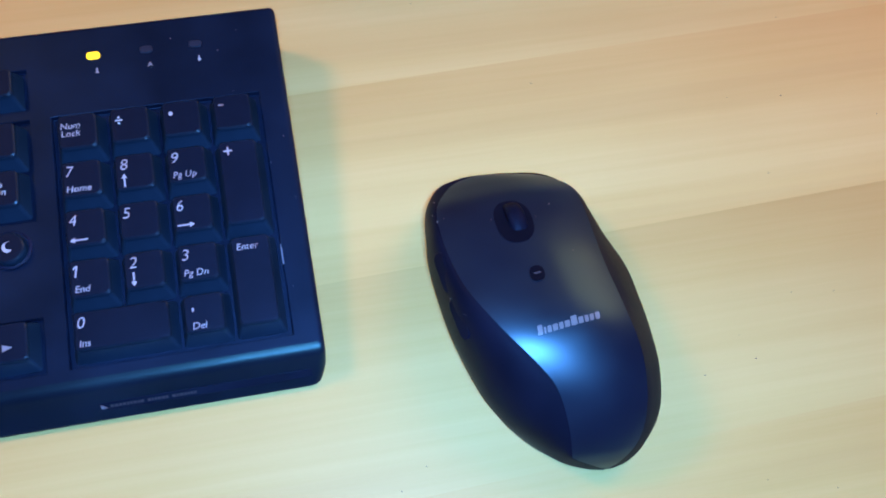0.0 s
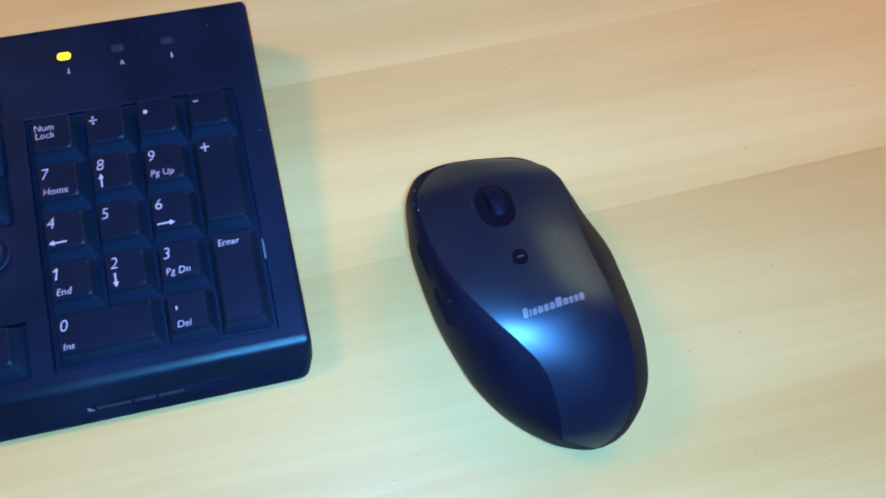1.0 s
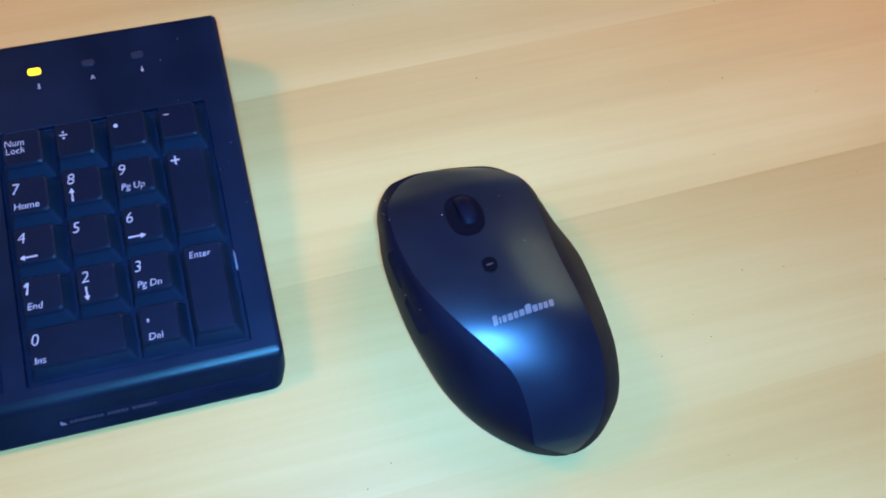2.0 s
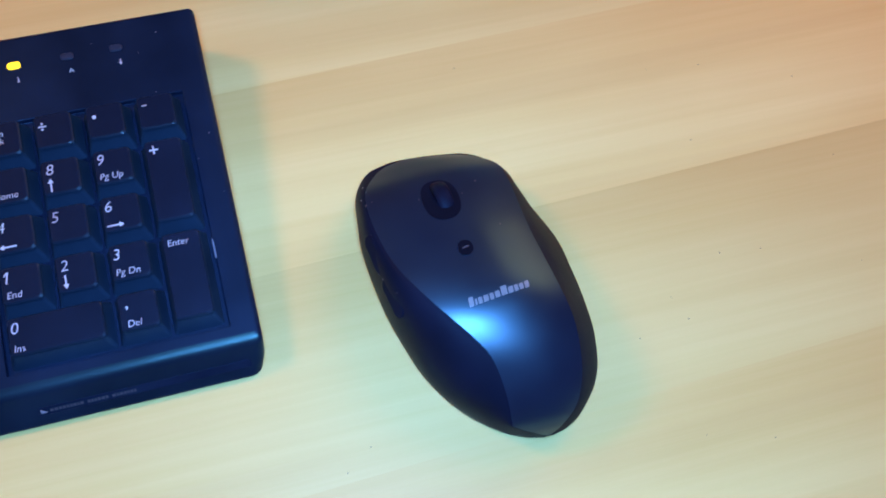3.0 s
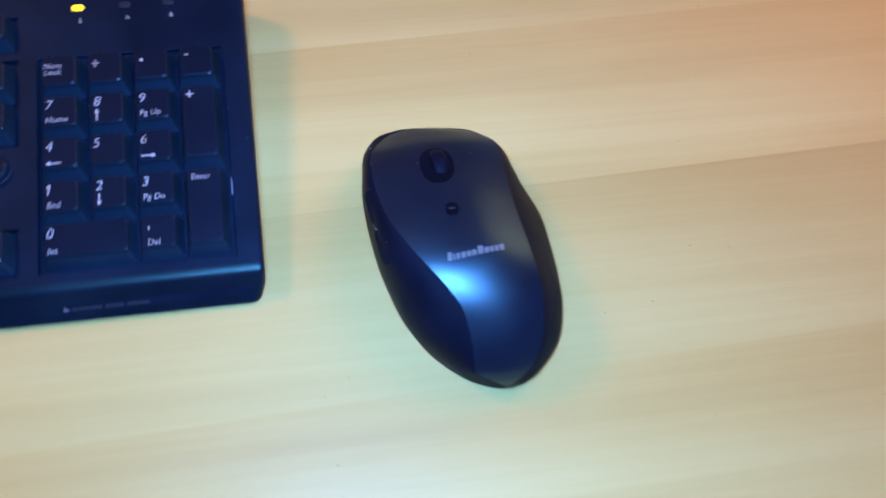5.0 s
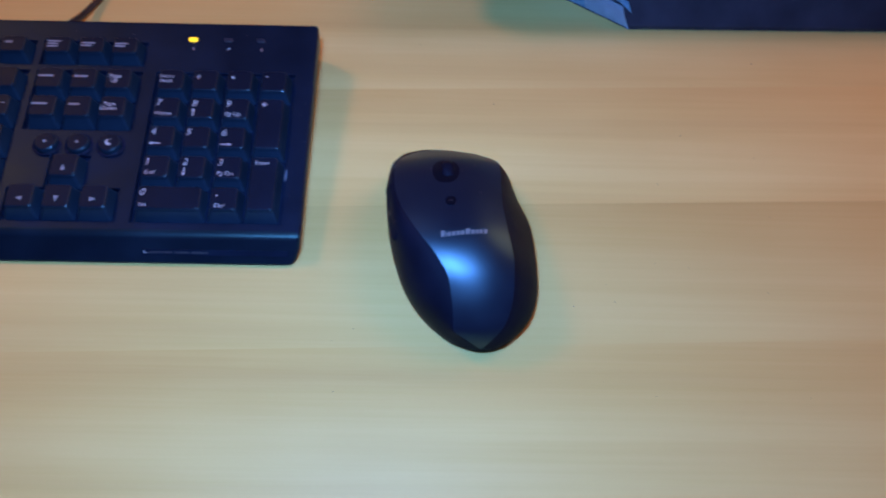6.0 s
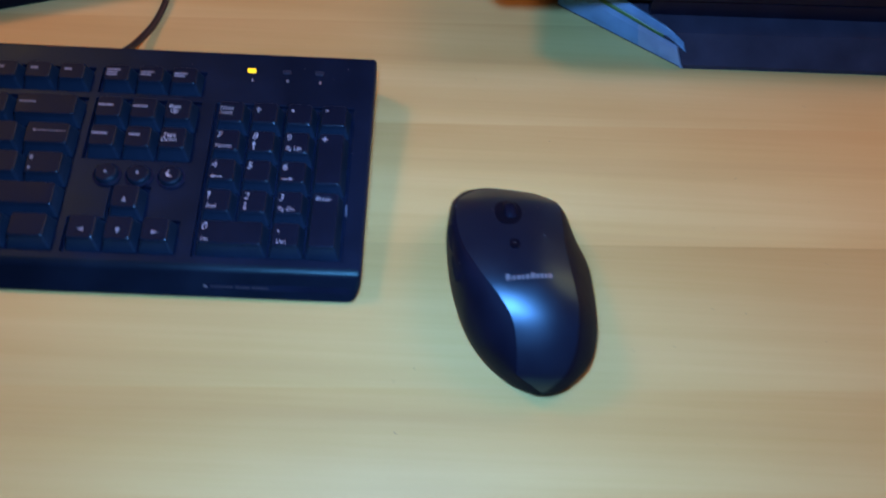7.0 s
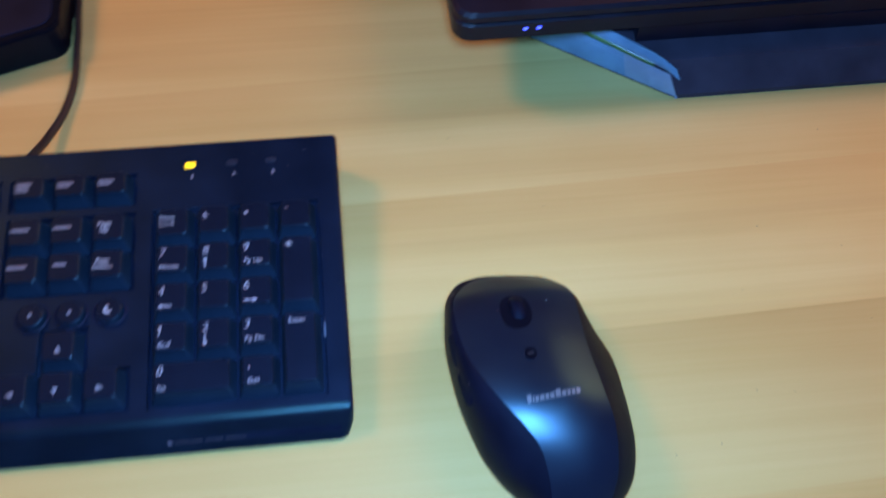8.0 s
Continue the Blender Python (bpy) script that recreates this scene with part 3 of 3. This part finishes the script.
xl, xr = (lambda y: spline(XL, y)), (lambda y: spline(XR, y))
bl = lambda y: min(max(spline(BL, y), xl(y) + 0.0003), xr(y) - 0.0012)
br = lambda y: min(max(spline(BR, y), bl(y) + 0.0004), xr(y) - 0.0003)


def mouse_top(x, y):
    """Height of the mouse's upper surface: a gently arched shell between two seams, and flanks that curve down from them."""
    l, r, a, b, top = xl(y), xr(y), bl(y), br(y), spline(TOP, y)
    mid = min(max((l + r) / 2, a + 0.0002), b - 0.0002)
    za = max(top - spline(LEAN_L, y) * (mid - a) / 2, waist(y) + 0.0001)
    zb = max(top - spline(LEAN_R, y) * (b - mid) / 2, waist_right(y) + 0.0001)
    if x < a or x > b:
        edge, seam, z0, foot, full = (l, a, za, waist(y), 0.86) if x < a else (r, b, zb, waist_right(y), 0.37)
        t = 1 - math.sqrt(min(1.0, max(0.0, (x - edge) / (seam - edge))))
        return z0 * (1 - t) ** 2 + 2 * t * (1 - t) * (foot + full * (z0 - foot)) + t * t * foot
    if x < mid:
        return max(za, top - (top - za) * ((mid - x) / (mid - a)) ** 2)
    return max(zb, top - (top - zb) * ((x - mid) / (b - mid)) ** 2)


def mouse_zone(left, right, columns, sink=0.0):
    bm = bmesh.new()
    rows_v = []
    for y in MOUSE_YS:
        a, b = left(y), right(y)
        rows_v.append([])
        for c in range(columns + 1):
            x = a + (b - a) * c / columns
            rows_v[-1].append(bm.verts.new((x - OX, y - OY, mouse_top(x, y) - sink)))
    for a, b in zip(rows_v, rows_v[1:]):
        for c in range(columns):
            bm.faces.new((a[c], a[c + 1], b[c + 1], b[c]))
    return bm


ease = lambda a, b, s: a + (b - a) * s
shell = part("top_shell", mouse_zone(lambda y: bl(y) + 0.00015, lambda y: br(y) - 0.00015, 30), SHELL, mouse, "glossy dark blue lacquered shell", smooth=True)


def mouse_side(outer, inner, n):
    """A side panel, its columns packed towards the steep outer edge."""
    bm = bmesh.new()
    grid = []
    for y in MOUSE_YS:
        o, q = outer(y), inner(y)
        grid.append([bm.verts.new((o + (q - o) * (c / n) ** 2 - OX, y - OY, mouse_top(o + (q - o) * (c / n) ** 2, y) - 0.0003 * min(1, c))) for c in range(n + 1)])
    for a, b in zip(grid, grid[1:]):
        for c in range(n):
            bm.faces.new((a[c], a[c + 1], b[c + 1], b[c]))
    return bm


part("side_panel", mouse_side(xl, lambda y: bl(y) + 0.0004, 14), RUBBER, mouse, "matt black thumb panel", smooth=True)
part("side_panel", mouse_side(xr, lambda y: br(y) - 0.0004, 12), RUBBER, mouse, "matt black finger panel", smooth=True)


def mouse_ring(inset, z):
    """The outline at a share z of the height of the lower edge, drawn in by inset."""
    across = [k / 7 for k in range(1, 7)]
    loop = [(xl(y), y) for y in MOUSE_YS] + [(ease(xl(NOSE), xr(NOSE), s), NOSE) for s in across]
    loop += [(xr(y), y) for y in reversed(MOUSE_YS)] + [(ease(xr(TAIL), xl(TAIL), s), TAIL) for s in across]
    pts = []
    for x, y in loop:
        dx, dy = OX - x, OY - y
        d = math.hypot(dx, dy)
        pts.append((x + dx / d * inset - OX, y + dy / d * inset - OY, z * mouse_top(x, y)))
    return pts


part("base", loft([mouse_ring(0.0, 1.0), mouse_ring(0.0001, 0.74), mouse_ring(0.0006, 0.30), mouse_ring(0.0012, 0.07), mouse_ring(0.0018, 0.0)], cap_low=False), RUBBER, mouse, smooth=True)


def on_mouse(outline, lift):
    """A patch that follows the mouse's back."""
    bm = bmesh.new()
    a = [bm.verts.new((x - OX, y - OY, mouse_top(x, y) - 0.0004)) for x, y in outline]
    b = [bm.verts.new((x - OX, y - OY, mouse_top(x, y) + lift)) for x, y in outline]
    cx = sum(x for x, y in outline) / len(outline)
    cy = sum(y for x, y in outline) / len(outline)
    c = bm.verts.new((cx - OX, cy - OY, mouse_top(cx, cy) + lift))
    n = len(a)
    for i in range(n):
        bm.faces.new((a[i], a[(i + 1) % n], b[(i + 1) % n], b[i]))
        bm.faces.new((b[i], b[(i + 1) % n], c))
    return bm


def oval(cx, cy, w, d, n=28, power=2.4):
    pts = []
    for k in range(n):
        a = 2 * math.pi * k / n
        c, s = math.cos(a), math.sin(a)
        pts.append((cx + w / 2 * math.copysign(abs(c) ** (2 / power), c), cy + d / 2 * math.copysign(abs(s) ** (2 / power), s)))
    return pts


WX, WY = 0.1592, -0.0480
part("wheel_slot", on_mouse(oval(WX - 0.0012, WY + 0.0004, 0.0140, 0.0200), 0.0002), GLOSSBLACK, mouse)
wz = mouse_top(WX, WY) - 0.0075
rings = []
for s in range(33):
    a = 2 * math.pi * s / 32
    rings.append([(u, r * math.cos(a), r * math.sin(a)) for u, r in ((-0.0034, 0.0070), (-0.0032, 0.0086), (-0.0026, 0.0095), (-0.0014, 0.0100 - 0.0002 * (s % 2)), (0.0, 0.0102 - 0.0002 * (s % 2)), (0.0014, 0.0100 - 0.0002 * (s % 2)), (0.0026, 0.0095), (0.0032, 0.0086), (0.0034, 0.0070))])
bm = loft(rings, False, False)
part("scroll_wheel", bm, RUBBER, mouse, "black ribbed scroll wheel", pose(WX - OX, WY - OY, wz, 0, 0, 4), smooth=True)
BX, BY = 0.1605, -0.0712
button = part("mode_button", on_mouse(oval(BX, BY, 0.0054, 0.0062), 0.0005), GLOSSBLACK, mouse)
part("button_mark", on_mouse([(BX - 0.0012, BY - 0.0004), (BX + 0.0012, BY - 0.0001), (BX + 0.0012, BY + 0.0006), (BX - 0.0012, BY + 0.0003)], 0.0007), DIM, mouse)


def emblem():
    """The maker's mark as a row of plain slanted blocks, two of them taller."""
    x0, y0, ux, uy = 0.1556, -0.0940, 0.9940, 0.1090
    at = 0.0
    for h, w in ((1.25, 0.0017), (0.85, 0.0007), (0.85, 0.0014), (0.85, 0.0018), (0.85, 0.0015), (0.85, 0.0018), (1.22, 0.0022), (0.85, 0.0018), (0.85, 0.0014), (0.85, 0.0015), (0.92, 0.0017)):
        hh = 0.0027 * h
        pts = [(at + p + q * 0.15, q) for p, q in rounded(w / 2, hh / 2, w, hh, 0.0003, 2)]
        part("emblem_block", on_mouse([(x0 + ux * p - uy * q, y0 + uy * p + ux * q) for p, q in pts], 0.00012), SILVER, shell, "small silver block")
        at += w + 0.00054


emblem()
for y in (-0.062, -0.080):
    x = xl(y) + 0.0016
    rings = []
    for inset, lift in ((0.0, -0.0010), (0.0, -0.0002), (0.0007, 0.0001)):
        rings.append([(u * (1 - inset * 60), v, lift) for u, v in rounded(0, 0, 0.0060 - inset, 0.0160 - inset, 0.0026, 3)])
    part("thumb_button", loft(rings), RUBBER, mouse, "narrow black thumb button", pose(x - OX, y - OY, mouse_top(x, y), 0, -62, 8 if y > -0.07 else 10))

# ---- laptop on its stand ----
stand = thing("laptop_stand", "dark plastic laptop stand with blue sides", "laptop stand")
SX, SY = 0.2730, 0.0925
EDGE = [(0.5600, SY + 0.004), (0.6360, 0.1455)]
ENDL = (0.1970, 0.1455)


def lip(x, y):
    """Height of the stand's top: a slanted nose, then a gentle rise."""
    d = max(0.0, y - SY)
    return 0.0030 + 1.50 * d if d < 0.0110 else min(0.0195 + 0.24 * (d - 0.0110), 0.0330)


plan = [(SX, SY), EDGE[0], EDGE[1], (0.636, 0.330), (0.197, 0.330), ENDL]
nose = [(SX - 0.0070, SY + 0.0110), (0.5700, SY + 0.0150), (0.6260, 0.1455), (0.626, 0.328), (0.205, 0.328), (0.2020, 0.1470)]
part("body", loft([[(x, y, 0.0) for x, y in plan], [(x, y, 0.0030) for x, y in plan], [(x, y, lip(x, y)) for x, y in nose]]), STAND_DARK, stand)
# Support under the laptop; its black puts in the shade that falls there.
part("back_rest", prism([(0.250, 0.1160), (0.585, 0.1200), (0.585, 0.300), (0.250, 0.300)], 0.010, lambda x, y: 0.0340 + (y - 0.116) * 0.105, 0.0010), LAPTOP, stand, "laptop support, painted black for the shade under the laptop")


def stand_side(u0, u1, h0, h1, out, tip=0.0):
    """A strip of the leaning side between shares u of its length and h of its height."""
    n = Vector((-0.60, -0.66, 0.45)).normalized()
    low = [Vector((*plan[0], 0.0012)), Vector((*ENDL, 0.0012))]
    top = [Vector((*p, lip(*p))) for p in (nose[0], nose[5])]

    def wall(u, h, o):
        swell = 0.0012 * math.sin(math.pi * min(1.0, max(0.0, h)))
        nosing = Vector((tip * 0.4, 0.0, -tip)) * max(0.0, (0.10 - u) / 0.10) ** 2
        return low[0].lerp(low[1], u).lerp(top[0].lerp(top[1], u), h) + n * (o + swell) + nosing
    bm = bmesh.new()
    across, steps = 20, 4
    hs = [h0 + (h1 - h0) * k / steps for k in range(steps + 1)]
    us = [u0 + (u1 - u0) * k / across for k in range(across + 1)]
    rings = []
    for u in us:
        face = [wall(u, h, out - (0.0003 if h in (h0, h1) else 0.0)) for h in hs]
        rings.append(face + [wall(u, h1, -0.0008), wall(u, h0, -0.0008)])
    return loft([[tuple(p) for p in ring] for ring in rings])


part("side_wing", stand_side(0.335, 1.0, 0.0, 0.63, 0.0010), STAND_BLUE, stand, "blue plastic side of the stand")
# Front third of the side, drawn in a paler tone than the rest.
part("pale_side_end", stand_side(0.0, 0.337, 0.0, 0.63, 0.0010), STAND_GREY, stand, "paler front end of the blue side")
# Thin pale bead added to draw the corner's specular line.
part("corner_glint", tube([(SX - 0.0004, SY - 0.0004, 0.0008), (SX - 0.0030, SY + 0.0040, 0.0060), (SX - 0.0056, SY + 0.0082, 0.0118)], 0.0008, 8), STAND_GREY, stand, "pale bead painted as the glint on the corner", smooth=True)
part("green_trim", stand_side(0.12, 1.0, 0.635, 0.745, 0.0008), STAND_GREEN, stand, "narrow green trim line")
part("side_rail", stand_side(-0.07, 1.0, 0.75, 1.03, 0.0012, 0.0016), STAND_BLUE, stand, "blue upper rail")

laptop = thing("laptop", "closed black laptop with two blue lights, resting on its stand", "laptop", pose(0.148, 0.1110, 0.0345, 6, 0, 1.5))


def slab_loft(w, d, z0, z1, r, soft):
    rings = [rounded(w / 2, d / 2, w - 2 * i, d - 2 * i, r, 5) for i in (soft, 0, 0, soft)]
    zs = (z0, z0 + soft, z1 - soft, z1)
    return loft([[(x, y, z) for x, y in ring] for ring, z in zip(rings, zs)])


part("base", slab_loft(0.385, 0.260, 0.0, 0.0130, 0.010, 0.0012), LAPTOP, laptop, smooth=False)
part("lid", slab_loft(0.385, 0.260, 0.0136, 0.0210, 0.010, 0.0018), LAPTOP, laptop, smooth=False)
for x in (0.0378, 0.0450):
    part("indicator_light", box(x - 0.0012, x + 0.0012, -0.0004, 0.001, 0.0072, 0.0090, 0.0003), BLUE_LED, laptop, "lit blue indicator light")

# ---- dark box behind the keyboard ----
# A plain box of unknown use; speaker is only a stand-in name.
unit = thing("speaker", "low black plastic box beside the keyboard cable", "speaker", pose(-0.0628, 0.1515, 0))
FOOT = [(-0.0060, -0.0018), (-0.0020, 0.0012), (0.0, 0.0060), (-0.0020, 0.1300), (-0.0100, 0.1380), (-0.1500, 0.1100), (-0.1560, 0.1000), (-0.1500, -0.0500), (-0.1440, -0.0505)]


def inset_plan(points, d):
    cx, cy = sum(p[0] for p in points) / len(points), sum(p[1] for p in points) / len(points)
    return [(x + (cx - x) * d, y + (cy - y) * d) for x, y in points]


part("housing", loft([[(x, y, z) for x, y in inset_plan(FOOT, d)] for d, z in ((0.01, 0.0), (0.0, 0.0012), (0.0, 0.0200), (0.008, 0.0216), (0.03, 0.0222))]), GLOSSBLACK, unit)
part("top_panel", loft([[(x, y, z) for x, y in inset_plan(FOOT, d)] for d, z in ((0.07, 0.0221), (0.07, 0.0226), (0.08, 0.0229))]), KB_WELL, unit, "matt black top panel")

# ---- dust ----


def specks(spots, height, size):
    """Tiny grains, each a squashed eight-sided bead, lying at (x, y) on a height."""
    bm = bmesh.new()
    for x, y in spots:
        made = bmesh.ops.create_icosphere(bm, subdivisions=1, radius=size * random.uniform(0.6, 1.2))["verts"]
        turn = random.uniform(0, 3.14)
        for v in made:
            p = Vector((v.co.x * 1.7, v.co.y, v.co.z * 0.45))
            p.rotate(Euler((0, 0, turn)))
            v.co = p + Vector((x, y, height(x, y) + size * 0.3))
    return bm


crumbs = [(0.2462, -0.1070)] + [(random.uniform(0.10, 0.36), random.uniform(-0.17, 0.08)) for _ in range(26)]
tagged(part("desk_crumbs", specks([c for c in crumbs if not (0.12 < c[0] < 0.21 and -0.15 < c[1] < -0.01)], lambda x, y: 0.0, 0.00026), CRUMB), "tiny dark crumbs scattered on the desk", "crumbs", kind="stuff")
# Dust on the mouse; the last three specks paint glints on thumb button edges.
dust = [(0.1322, -0.0300), (0.1325, -0.0335), (0.1300, -0.0370), (0.1335, -0.0400), (0.1310, -0.0410), (0.1665, -0.0470), (0.1500, -0.0455), (0.1735, -0.0415), (0.1760, -0.0640), (0.1290, -0.0690), (0.1298, -0.0720), (0.1330, -0.0800)]
lint = part("dust", specks([(x, y) for x, y in dust], mouse_top, 0.00018), DUST, mouse, "pale specks")
lint.matrix_local = pose(-OX, -OY, 0)
lint["kind"] = "stuff"
deck_dust = [(random.uniform(-0.06, 0.081), random.uniform(0.026, 0.060)) for _ in range(9)] + [(random.uniform(0.072, 0.081), random.uniform(-0.07, 0.03)) for _ in range(6)]
deck_lint = part("dust", specks(deck_dust, lambda x, y: deck(y), 0.00014), PALE, keyboard, "pale specks")
deck_lint["kind"] = "stuff"
